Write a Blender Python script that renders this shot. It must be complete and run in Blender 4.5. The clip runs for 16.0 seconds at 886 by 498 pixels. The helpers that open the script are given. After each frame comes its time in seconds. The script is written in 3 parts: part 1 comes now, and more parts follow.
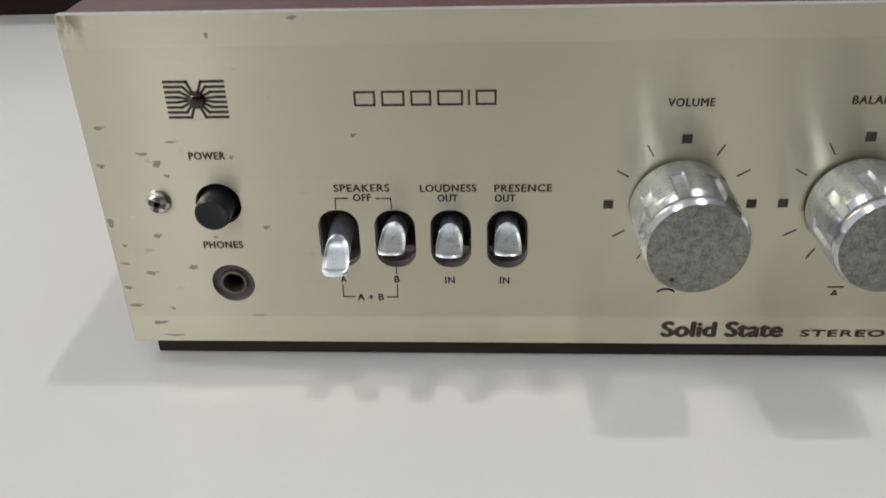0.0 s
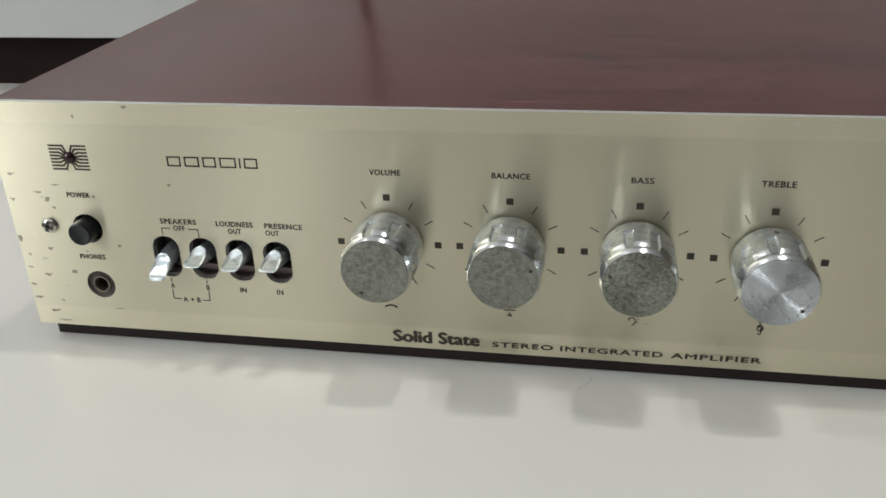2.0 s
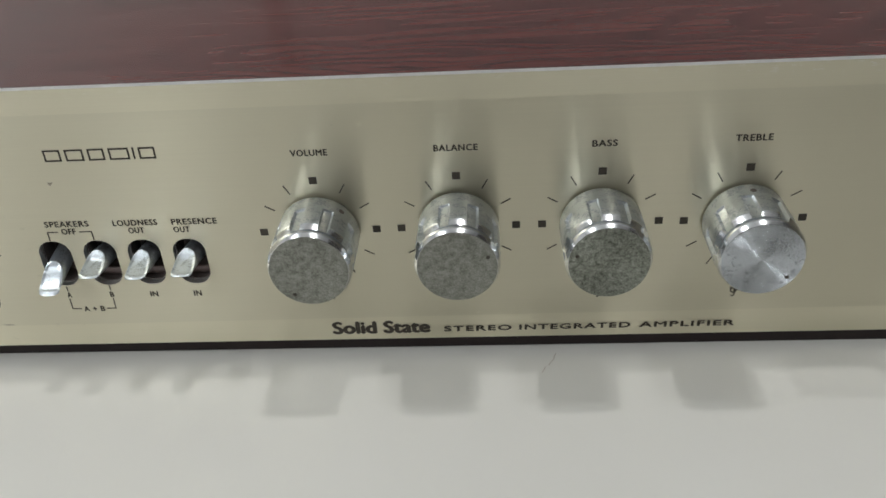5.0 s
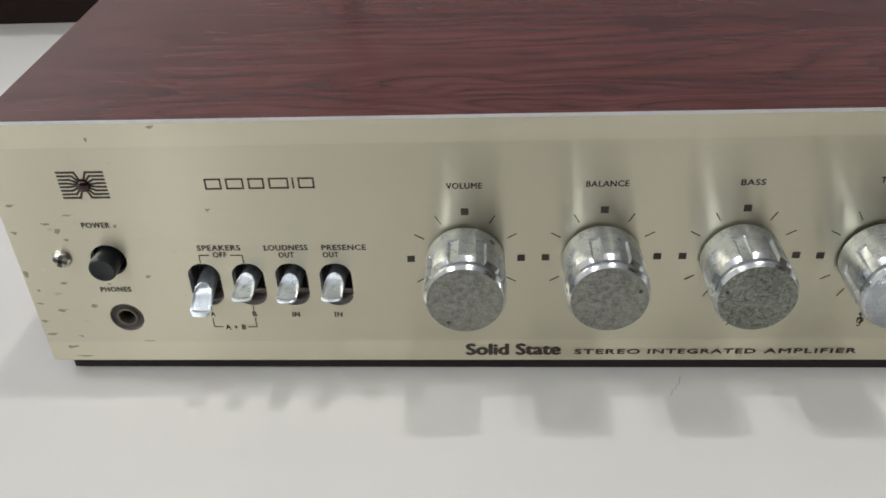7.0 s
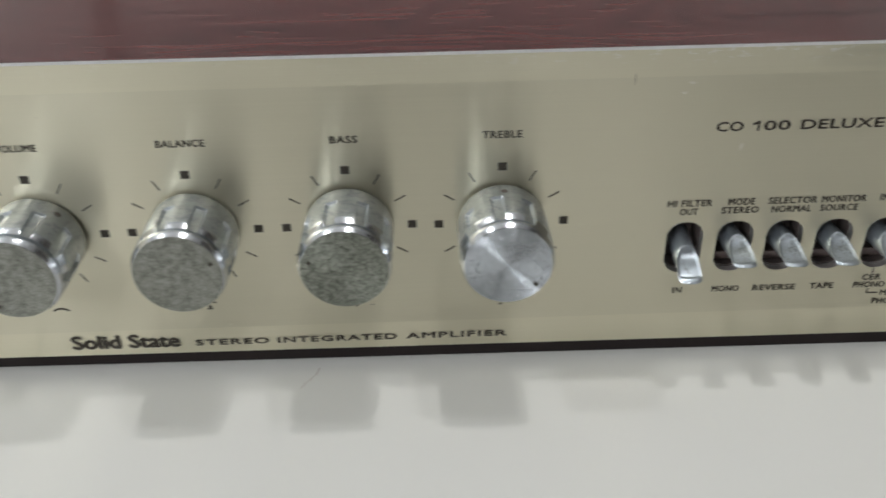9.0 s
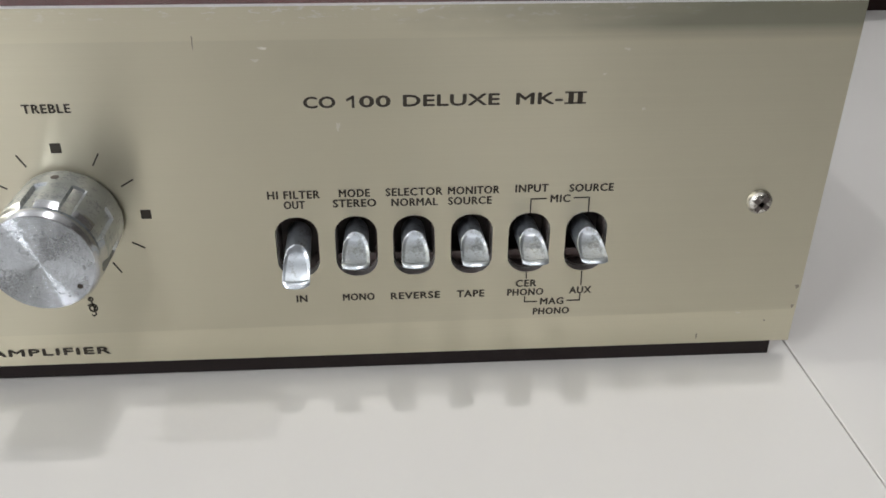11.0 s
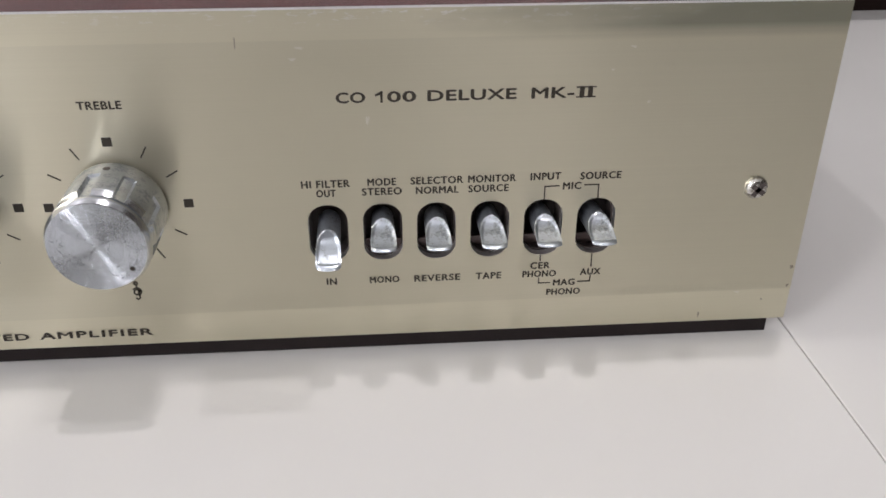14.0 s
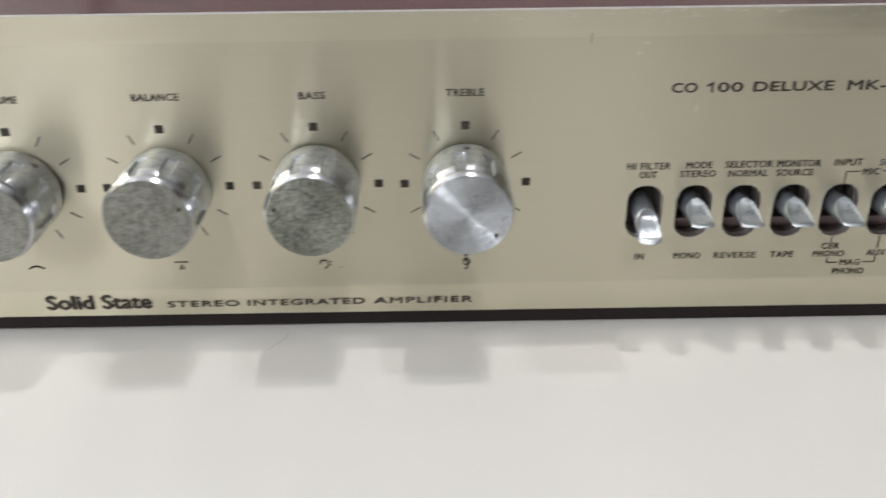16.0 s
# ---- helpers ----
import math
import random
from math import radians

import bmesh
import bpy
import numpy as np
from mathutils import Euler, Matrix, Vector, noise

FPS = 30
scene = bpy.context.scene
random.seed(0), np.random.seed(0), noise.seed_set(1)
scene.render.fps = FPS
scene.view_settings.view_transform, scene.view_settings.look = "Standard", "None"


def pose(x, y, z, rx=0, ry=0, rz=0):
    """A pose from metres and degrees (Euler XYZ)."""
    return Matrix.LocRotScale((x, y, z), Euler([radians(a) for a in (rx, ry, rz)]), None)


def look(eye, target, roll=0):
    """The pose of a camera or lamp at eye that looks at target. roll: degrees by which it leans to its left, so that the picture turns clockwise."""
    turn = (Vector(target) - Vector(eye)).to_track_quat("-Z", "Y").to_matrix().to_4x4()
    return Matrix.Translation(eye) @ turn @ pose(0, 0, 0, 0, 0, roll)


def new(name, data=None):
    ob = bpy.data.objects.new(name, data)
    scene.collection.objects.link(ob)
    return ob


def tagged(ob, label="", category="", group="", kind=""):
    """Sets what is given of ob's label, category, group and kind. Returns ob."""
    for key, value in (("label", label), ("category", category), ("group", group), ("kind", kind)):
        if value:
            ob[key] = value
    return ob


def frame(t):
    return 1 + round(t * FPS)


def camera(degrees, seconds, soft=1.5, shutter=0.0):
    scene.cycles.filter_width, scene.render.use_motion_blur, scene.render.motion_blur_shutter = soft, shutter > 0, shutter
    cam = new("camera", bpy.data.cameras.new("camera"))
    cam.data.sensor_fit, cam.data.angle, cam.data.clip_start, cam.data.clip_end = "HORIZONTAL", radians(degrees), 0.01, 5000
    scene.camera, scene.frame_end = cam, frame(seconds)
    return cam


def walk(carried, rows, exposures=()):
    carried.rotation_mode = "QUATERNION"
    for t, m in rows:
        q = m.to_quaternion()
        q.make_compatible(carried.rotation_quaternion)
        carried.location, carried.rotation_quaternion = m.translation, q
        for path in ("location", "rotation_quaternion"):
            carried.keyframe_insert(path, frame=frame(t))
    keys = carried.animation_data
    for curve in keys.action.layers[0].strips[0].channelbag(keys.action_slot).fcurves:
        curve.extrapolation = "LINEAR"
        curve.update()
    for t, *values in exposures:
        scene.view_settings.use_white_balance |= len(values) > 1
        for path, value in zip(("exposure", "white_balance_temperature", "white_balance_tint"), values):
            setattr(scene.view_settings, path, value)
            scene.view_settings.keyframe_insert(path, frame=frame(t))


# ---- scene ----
cam = camera(53.49, 16.0, soft=1.6, shutter=0.18)
PATH = [
    (0, (0.10326, -0.20408, 0.15886), (0.08764, 0.05407, 0.00683), -1.919),
    (0.3, (0.11178, -0.20465, 0.17074), (0.09259, 0.05369, 0.01943), -1.464),
    (0.5, (0.12196, -0.20735, 0.17138), (0.09985, 0.05325, 0.02440), -1.579),
    (0.7, (0.13610, -0.21018, 0.17741), (0.11023, 0.05031, 0.03086), -1.896),
    (1, (0.16425, -0.24127, 0.19637), (0.13169, 0.02000, 0.05258), -2.675),
    (1.2, (0.18658, -0.26085, 0.20351), (0.14698, -0.00044, 0.05992), -3.758),
    (1.5, (0.21130, -0.27589, 0.20486), (0.16526, -0.01112, 0.07154), -3.514),
    (1.7, (0.21852, -0.27578, 0.21008), (0.16952, -0.01546, 0.06925), -3.956),
    (2, (0.22576, -0.28347, 0.19152), (0.17598, -0.01856, 0.05981), -2.145),
    (2.2, (0.23104, -0.28457, 0.20413), (0.18243, -0.02549, 0.06090), -1.889),
    (2.5, (0.22657, -0.28717, 0.19751), (0.18028, -0.02620, 0.05698), -1.144),
    (3, (0.21415, -0.28316, 0.19918), (0.17272, -0.02403, 0.05381), -3.547),
    (3.5, (0.22098, -0.24481, 0.21181), (0.18711, 0.01013, 0.05736), -5.628),
    (4, (0.21449, -0.24253, 0.19368), (0.19074, 0.01311, 0.03848), -4.846),
    (4.2, (0.21490, -0.24419, 0.19554), (0.19246, 0.00997, 0.03775), -4.682),
    (6.3, (0.18218, -0.22830, 0.19992), (0.17213, 0.02279, 0.03606), -2.178),
    (6.5, (0.17797, -0.23068, 0.20481), (0.16602, 0.02109, 0.04210), -2.246),
    (7, (0.15977, -0.23885, 0.21938), (0.14451, 0.00835, 0.05008), -2.574),
    (7.5, (0.14833, -0.24925, 0.21412), (0.13169, -0.00279, 0.04389), -2.525),
    (8, (0.15740, -0.25305, 0.20038), (0.13725, -0.00516, 0.03262), -3.064),
    (8.5, (0.19808, -0.23619, 0.19621), (0.18285, 0.01440, 0.03198), -3.401),
    (9, (0.26431, -0.22091, 0.18323), (0.26947, 0.03236, 0.02252), -1.177),
    (9.2, (0.28825, -0.21446, 0.17502), (0.29751, 0.04096, 0.01794), -0.712),
    (9.5, (0.31671, -0.20991, 0.16719), (0.32923, 0.04722, 0.01315), -0.237),
    (9.7, (0.33490, -0.20733, 0.16189), (0.34675, 0.04999, 0.00812), -0.273),
    (10, (0.35488, -0.19381, 0.15528), (0.37380, 0.06349, 0.00218), 0.463),
    (12.3, (0.36799, -0.20912, 0.15193), (0.38797, 0.05457, 0.01027), 0.296),
    (12.5, (0.36919, -0.20627, 0.15362), (0.38906, 0.05645, 0.01014), 0.115),
    (13, (0.36751, -0.20593, 0.15381), (0.38865, 0.05448, 0.00636), -0.202),
    (13.5, (0.36001, -0.21239, 0.15223), (0.38194, 0.04706, 0.00321), 0.106),
    (14, (0.35481, -0.21718, 0.15658), (0.37653, 0.04372, 0.01009), 0.122),
    (14.5, (0.34444, -0.22597, 0.15941), (0.36181, 0.03615, 0.01452), -0.104),
    (15, (0.34639, -0.22723, 0.16080), (0.35907, 0.03679, 0.01890), -0.621),
    (15.3, (0.34357, -0.23118, 0.16036), (0.35288, 0.03435, 0.02104), -0.960),
    (15.5, (0.33694, -0.23099, 0.16131), (0.34535, 0.03441, 0.02169), -0.829),
    (15.7, (0.32268, -0.23480, 0.16040), (0.32857, 0.03048, 0.02045), -0.929),
    (16, (0.27594, -0.24327, 0.15800), (0.27928, 0.02189, 0.01772), -0.706),
]
EXPOSURES = [(0.0, -0.06, 6500, 11), (0.5, -0.06, 6500, 13), (1.5, -0.06, 6550, 8), (2.5, -0.15, 6650, 5), (3.0, -0.29, 6650, 7), (3.5, -0.34, 6500, 8), (4.2, -0.25, 6480, 6), (6.5, -0.13, 6550, 10), (7.0, -0.02, 6500, 10),
             (8.0, 0.00, 6480, 9), (9.0, -0.01, 6400, 8), (9.5, -0.01, 6360, 9), (10.0, 0.04, 6420, 11), (12.5, 0.17, 6500, 13), (14.0, 0.19, 6480, 17), (15.0, 0.19, 6500, 15), (16.0, 0.31, 6500, 12)]
walk(cam, [(t, look(eye, target, roll)) for t, eye, target, roll in PATH], EXPOSURES)

# ---- world, lamps, exposure ----
world = bpy.data.worlds.new("room_dark")
world.use_nodes = True
world.node_tree.nodes["Background"].inputs[0].default_value = (0.8, 0.85, 1.0, 1)
world.node_tree.nodes["Background"].inputs[1].default_value = 0.02
scene.world = world


def ceiling_lamp(x, y, size, watts, colour):
    data = bpy.data.lights.new("ceiling_lamp", "AREA")
    data.shape, data.size, data.energy, data.color = "SQUARE", size, watts, colour
    ob = new("ceiling_lamp", data)
    ob.location = (x, y, 2.66)
    return ob


ceiling_lamp(0.60, 0.28, 0.08, 12.4, (1.0, 0.985, 0.965))
ceiling_lamp(-1.40, 0.10, 0.10, 11, (0.98, 0.985, 1.0))
ceiling_lamp(1.05, -2.2, 0.25, 7, (1.0, 0.985, 0.965))
# made-up lamp, added to lift the left part of the front panel
ceiling_lamp(-0.50, -2.1, 0.14, 3.5, (1.0, 0.985, 0.965))
# narrow lamp added before the south wall, for the panel's bright column
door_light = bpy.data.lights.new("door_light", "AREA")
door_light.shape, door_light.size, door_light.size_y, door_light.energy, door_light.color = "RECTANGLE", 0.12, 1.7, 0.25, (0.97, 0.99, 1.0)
added_column_ob = new("door_light", door_light)
added_column_ob.matrix_world = look((0.62, -2.78, 0.95), (0.62, 0.0, 0.95))
# unseen soft fill added at the west wall, brightening the panel's left end
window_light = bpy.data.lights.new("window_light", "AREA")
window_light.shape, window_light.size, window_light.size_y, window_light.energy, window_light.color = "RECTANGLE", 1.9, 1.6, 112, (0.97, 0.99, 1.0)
west_fill_ob = new("window_light", window_light)
west_fill_ob.matrix_world = look((-2.66, -2.0, 1.45), (0.2, -0.4, 0.6))
# a second fill added high on the south wall, for streaks above the knobs
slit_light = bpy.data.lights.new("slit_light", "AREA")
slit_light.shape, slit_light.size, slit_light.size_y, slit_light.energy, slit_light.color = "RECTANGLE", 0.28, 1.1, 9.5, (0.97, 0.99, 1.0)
streak_fill_ob = new("slit_light", slit_light)
streak_fill_ob.matrix_world = look((-1.15, -2.76, 2.0), (-1.15, 0.0, 2.0))

# ---- materials ----
MM = 0.001


class Nodes:
    """A small builder for one material's nodes."""

    def __init__(self, name):
        self.mat = bpy.data.materials.new(name)
        self.mat.use_nodes = True
        self.tree = self.mat.node_tree
        self.bsdf = self.tree.nodes["Principled BSDF"]

    def node(self, kind):
        return self.tree.nodes.new(kind)

    def put(self, socket, value):
        if isinstance(value, bpy.types.NodeSocket):
            self.tree.links.new(value, socket)
        else:
            socket.default_value = value

    def coords(self, scale=(1, 1, 1), warp=None):
        tex = self.node("ShaderNodeTexCoord")
        m = self.node("ShaderNodeMapping")
        place = tex.outputs["Object"]
        if warp is not None:
            shift, total = self.node("ShaderNodeCombineXYZ"), self.node("ShaderNodeVectorMath")
            self.put(shift.inputs["Y"], warp)
            self.put(shift.inputs["Z"], warp)
            self.put(total.inputs[0], place)
            self.put(total.inputs[1], shift.outputs[0])
            place = total.outputs[0]
        self.put(m.inputs["Vector"], place)
        m.inputs["Scale"].default_value = scale
        return m.outputs["Vector"]

    def noise(self, vector, scale, detail=3.0, rough=0.55, distortion=0.0):
        n = self.node("ShaderNodeTexNoise")
        self.put(n.inputs["Vector"], vector)
        n.inputs["Scale"].default_value = scale
        n.inputs["Detail"].default_value = detail
        n.inputs["Roughness"].default_value = rough
        n.inputs["Distortion"].default_value = distortion
        return n.outputs["Fac"]

    def ramp(self, fac, *stops):
        n = self.node("ShaderNodeValToRGB")
        self.put(n.inputs["Fac"], fac)
        while len(n.color_ramp.elements) < len(stops):
            n.color_ramp.elements.new(0.5)
        for e, (at, colour) in zip(n.color_ramp.elements, stops):
            e.position = at
            e.color = (colour, colour, colour, 1) if isinstance(colour, (int, float)) else (*colour, 1)
        return n.outputs["Color"]

    def mix(self, fac, a, b, blend="MIX"):
        n = self.node("ShaderNodeMix")
        n.data_type, n.blend_type = "RGBA", blend
        self.put(n.inputs[0], fac)
        self.put(n.inputs[6], a if isinstance(a, bpy.types.NodeSocket) else (*a, 1))
        self.put(n.inputs[7], b if isinstance(b, bpy.types.NodeSocket) else (*b, 1))
        return n.outputs[2]

    def math(self, op, a, b=0.0):
        n = self.node("ShaderNodeMath")
        n.operation = op
        self.put(n.inputs[0], a)
        self.put(n.inputs[1], b)
        return n.outputs[0]

    def spread(self, fac, low, high):
        n = self.node("ShaderNodeMapRange")
        self.put(n.inputs["Value"], fac)
        n.inputs["To Min"].default_value, n.inputs["To Max"].default_value = low, high
        return n.outputs["Result"]

    def bump(self, height, strength, distance=0.0005):
        n = self.node("ShaderNodeBump")
        n.inputs["Strength"].default_value, n.inputs["Distance"].default_value = strength, distance
        self.put(n.inputs["Height"], height)
        self.put(self.bsdf.inputs["Normal"], n.outputs["Normal"])

    def set(self, **values):
        for key, value in values.items():
            name = key.replace("_", " ").title().replace("Ior", "IOR")
            if isinstance(value, tuple) and len(value) == 3:
                value = (*value, 1)
            self.put(self.bsdf.inputs[name], value)
        return self


def plain(name, colour, rough, metal=0.0, vary=0.12, scale=60.0, bump=0.1, gloss=0.5):
    """Paint, plastic or metal with mild mottling at two scales."""
    k = Nodes(name)
    c = k.coords()
    big, fine = k.noise(c, scale, 3), k.noise(c, scale * 12, 2)
    dark = tuple(v * (1 - vary) for v in colour)
    light = tuple(min(1, v * (1 + vary)) for v in colour)
    k.set(base_color=k.mix(k.math("MULTIPLY", k.math("ADD", big, fine), 0.5), dark, light), metallic=metal,
          roughness=k.spread(big, max(0.03, rough - 0.06), min(1, rough + 0.06)), specular_ior_level=gloss)
    k.bump(fine, bump, 0.0002)
    return k.mat


def brushed_panel(name, rough, aniso, dark, pale):
    """Champagne anodised aluminium, brushed along x, scuffed at its left end."""
    k = Nodes(name)
    brush = k.noise(k.coords((6, 1, 2600)), 1.0, 4, 0.6)
    cloud = k.noise(k.coords((14, 14, 14)), 1.0, 3)
    streak = k.noise(k.coords((5, 1, 60)), 1.0, 3)
    base = k.mix(cloud, dark, pale)
    base = k.mix(k.ramp(brush, (0.3, 0.0), (0.7, 1.0)), k.mix(1.0, base, (0.97, 0.97, 0.97), "MULTIPLY"), base)
    # small dark scuffs, gathered where the panel was handled, near its left end
    specks = k.noise(k.coords((150, 1, 330)), 1.0, 4, 0.65, 0.0)
    split = k.node("ShaderNodeSeparateXYZ")
    k.put(split.inputs[0], k.coords())
    near_end = k.ramp(split.outputs["X"], (0.0, 1.0), (0.045, 0.45), (0.09, 0.0))
    worn = k.math("MULTIPLY", k.ramp(specks, (0.64, 0.0), (0.70, 1.0)), near_end)
    dots = k.ramp(k.noise(k.coords((240, 1, 330)), 1.0, 1), (0.80, 0.0), (0.84, 1.0))
    marks = k.math("MINIMUM", k.math("ADD", worn, k.math("MULTIPLY", dots, 0.5)), 1.0)
    rust = k.math("MULTIPLY", k.ramp(split.outputs["X"], (0.003, 1.0), (0.009, 0.0)), k.ramp(split.outputs["Z"], (0.096, 0.0), (0.101, 0.8)))
    rust = k.math("MULTIPLY", rust, k.ramp(k.noise(k.coords((300, 1, 120)), 1.0, 3), (0.45, 0.0), (0.6, 1.0)))
    base = k.mix(rust, base, (0.16, 0.10, 0.04))
    chips = k.math("MULTIPLY", k.ramp(k.noise(k.coords((210, 1, 760)), 1.0, 4, 0.7), (0.57, 0.0), (0.61, 1.0)), k.ramp(split.outputs["Z"], (0.0993, 0.0), (0.1020, 1.0)))
    chips = k.math("MULTIPLY", chips, k.ramp(split.outputs["X"], (0.25, 0.15), (0.36, 1.0)))
    base = k.mix(chips, base, (0.86, 0.84, 0.80))
    # a dark grey-green reflection painted into the upper margin, towards the right end
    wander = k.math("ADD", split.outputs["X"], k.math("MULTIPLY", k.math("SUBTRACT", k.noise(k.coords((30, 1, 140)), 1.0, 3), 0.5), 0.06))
    dark_reflection = k.math("MULTIPLY", k.ramp(wander, (0.365, 0.0), (0.440, 1.0)), k.ramp(split.outputs["Z"], (0.0951, 0.0), (0.0955, 1.0)))
    base = k.mix(k.math("MULTIPLY", dark_reflection, 0.85), base, (0.27, 0.275, 0.22))
    pale = k.ramp(k.noise(k.coords((190, 1, 260)), 1.0, 1), (0.80, 0.0), (0.83, 0.5))
    base = k.mix(pale, base, (0.84, 0.80, 0.68))
    k.set(base_color=k.mix(k.math("MULTIPLY", marks, 0.25), base, (0.12, 0.10, 0.08)), metallic=1.0,
          roughness=k.spread(streak, rough - 0.03, rough + 0.03), anisotropic=aniso)
    tan = k.node("ShaderNodeTangent")
    tan.direction_type, tan.uv_map = "UV_MAP", "brush"
    k.put(k.bsdf.inputs["Tangent"], tan.outputs[0])
    k.bump(brush, 0.012, 0.0001)
    return k.mat


HEART = (0.135, 0.072, 0.103)


def rosewood():
    """Dark red rosewood laminate, grain along x, with drawn-out arches and fine dark lines."""
    k = Nodes("rosewood_laminate")
    sway = k.math("MULTIPLY", k.math("SUBTRACT", k.noise(k.coords((11, 30, 30)), 1.0, 2.0, 0.5), 0.5), 0.019)
    fibre = k.ramp(k.noise(k.coords((7, 480, 480), sway), 1.0, 4, 0.65, 0.2), (0.3, 0.0), (0.7, 1.0))
    figure = k.noise(k.coords((5.0, 20, 20), sway), 1.0, 1.0, 0.5, 0.6)
    phase = k.math("ADD", k.math("MULTIPLY", figure, 64.0), k.math("MULTIPLY", fibre, 1.0))
    rings = k.math("POWER", k.math("ABSOLUTE", k.math("SINE", phase)), 0.7)
    pores = k.noise(k.coords((18, 900, 900), sway), 1.0, 3, 0.6)
    patch = k.noise(k.coords((6, 18, 18)), 1.0, 3)
    band = k.noise(k.coords((2.6, 110, 110), sway), 1.0, 3)
    # nested long arches about one heart of the veneer
    heart, shift, size = k.node("ShaderNodeVectorMath"), k.node("ShaderNodeVectorMath"), k.node("ShaderNodeVectorMath")
    shift.operation, size.operation, heart.operation = "SUBTRACT", "LENGTH", "MULTIPLY"
    k.put(shift.inputs[0], k.coords((1, 1, 1), sway))
    shift.inputs[1].default_value = HEART
    k.put(heart.inputs[0], shift.outputs[0])
    heart.inputs[1].default_value = (0.11, 1.0, 0.0)
    k.put(size.inputs[0], heart.outputs[0])
    arch = k.math("ABSOLUTE", k.math("SINE", k.math("ADD", k.math("MULTIPLY", size.outputs["Value"], 560.0), k.math("MULTIPLY", fibre, 1.2))))
    near = k.ramp(size.outputs["Value"], (0.012, 1.0), (0.030, 0.0))
    rings = k.mix(near, rings, arch)
    tone = k.math("ADD", k.math("ADD", k.math("MULTIPLY", rings, 0.20), k.math("MULTIPLY", band, 0.30)), k.math("ADD", k.math("MULTIPLY", fibre, 0.24), k.math("MULTIPLY", patch, 0.42)))
    colour = k.ramp(tone, (0.34, (0.028, 0.0080, 0.0085)), (0.47, (0.064, 0.0170, 0.0170)), (0.62, (0.101, 0.029, 0.0275)), (0.80, (0.136, 0.047, 0.042)))
    colour = k.mix(k.ramp(pores, (0.58, 0.0), (0.74, 0.28)), colour, (0.016, 0.006, 0.006))
    k.set(base_color=colour, roughness=k.spread(patch, 0.20, 0.28), specular_ior_level=0.25)
    k.bump(fibre, 0.015, 0.0002)
    return k.mat


def pitted(name, clean, dirt, rough, amount, metal=1.0, coat=0.0):
    """Old nickel plate: bright where it holds, grey and pitted where it has gone."""
    k = Nodes(name)
    c = k.coords()
    blot, grit = k.noise(c, 260, 4, 0.6), k.noise(c, 1500, 3, 0.7)
    mask = k.ramp(k.math("ADD", k.math("MULTIPLY", blot, 0.55), k.math("MULTIPLY", grit, 0.45)), (0.60 - 0.2 * amount, 0.0), (0.72 - 0.2 * amount, 1.0))
    k.set(base_color=k.mix(mask, clean, dirt), metallic=metal, roughness=k.spread(mask, rough, rough + 0.28), coat_weight=coat, coat_roughness=0.12, coat_ior=2.8)
    k.bump(grit, 0.42 * amount + 0.03, 0.00014)
    return k.mat


def spun(name, clean, dirt, rough, amount, aniso, grain, groove):
    """A turned disc: fine concentric grooves, with grains and blots of tarnish."""
    k = Nodes(name)
    c = k.coords()
    blot, grit = k.noise(c, grain, 5, 0.7), k.noise(c, 1700, 3, 0.7)
    mask = k.ramp(k.math("ADD", k.math("MULTIPLY", blot, 0.6), k.math("MULTIPLY", grit, 0.4)), (0.56 - 0.3 * amount, 0.0), (0.85 - 0.3 * amount, 1.0))
    k.set(base_color=k.mix(mask, clean, k.mix(grit, dirt, tuple(v * 1.5 for v in dirt))), metallic=1.0, roughness=k.spread(mask, rough, 0.55), anisotropic=aniso, anisotropic_rotation=0.25)
    tan = k.node("ShaderNodeTangent")
    tan.direction_type, tan.axis = "RADIAL", "Y"
    k.put(k.bsdf.inputs["Tangent"], tan.outputs[0])
    k.bump(grit, max(0.02, 0.7 * amount - 0.14), 0.00015)
    # the lathe's grooves lean the surface in and out along each radius
    flat, size, ring, lean, world_normal = (k.node("ShaderNodeVectorMath"), k.node("ShaderNodeVectorMath"), k.node("ShaderNodeTexNoise"), k.node("ShaderNodeVectorMath"), k.node("ShaderNodeVectorTransform"))
    flat.operation, size.operation, lean.operation = "MULTIPLY", "LENGTH", "MULTIPLY_ADD"
    k.put(flat.inputs[0], c)
    flat.inputs[1].default_value = (1, 0, 1)
    k.put(size.inputs[0], flat.outputs[0])
    ring.noise_dimensions = "1D"
    k.put(ring.inputs["W"], k.math("MULTIPLY", size.outputs["Value"], 9000.0))
    ring.inputs["Detail"].default_value = 1.0
    tilt = k.math("DIVIDE", k.math("MULTIPLY", k.math("SUBTRACT", ring.outputs["Fac"], 0.5), groove), size.outputs["Value"])
    k.put(lean.inputs[0], flat.outputs[0])
    k.put(lean.inputs[1], tilt)
    lean.inputs[2].default_value = (0, -1, 0)
    world_normal.vector_type, world_normal.convert_from, world_normal.convert_to = "NORMAL", "OBJECT", "WORLD"
    k.put(world_normal.inputs[0], lean.outputs[0])
    bump = [n for n in k.tree.nodes if n.bl_idname == "ShaderNodeBump"][0]
    k.put(bump.inputs["Normal"], world_normal.outputs[0])
    return k.mat


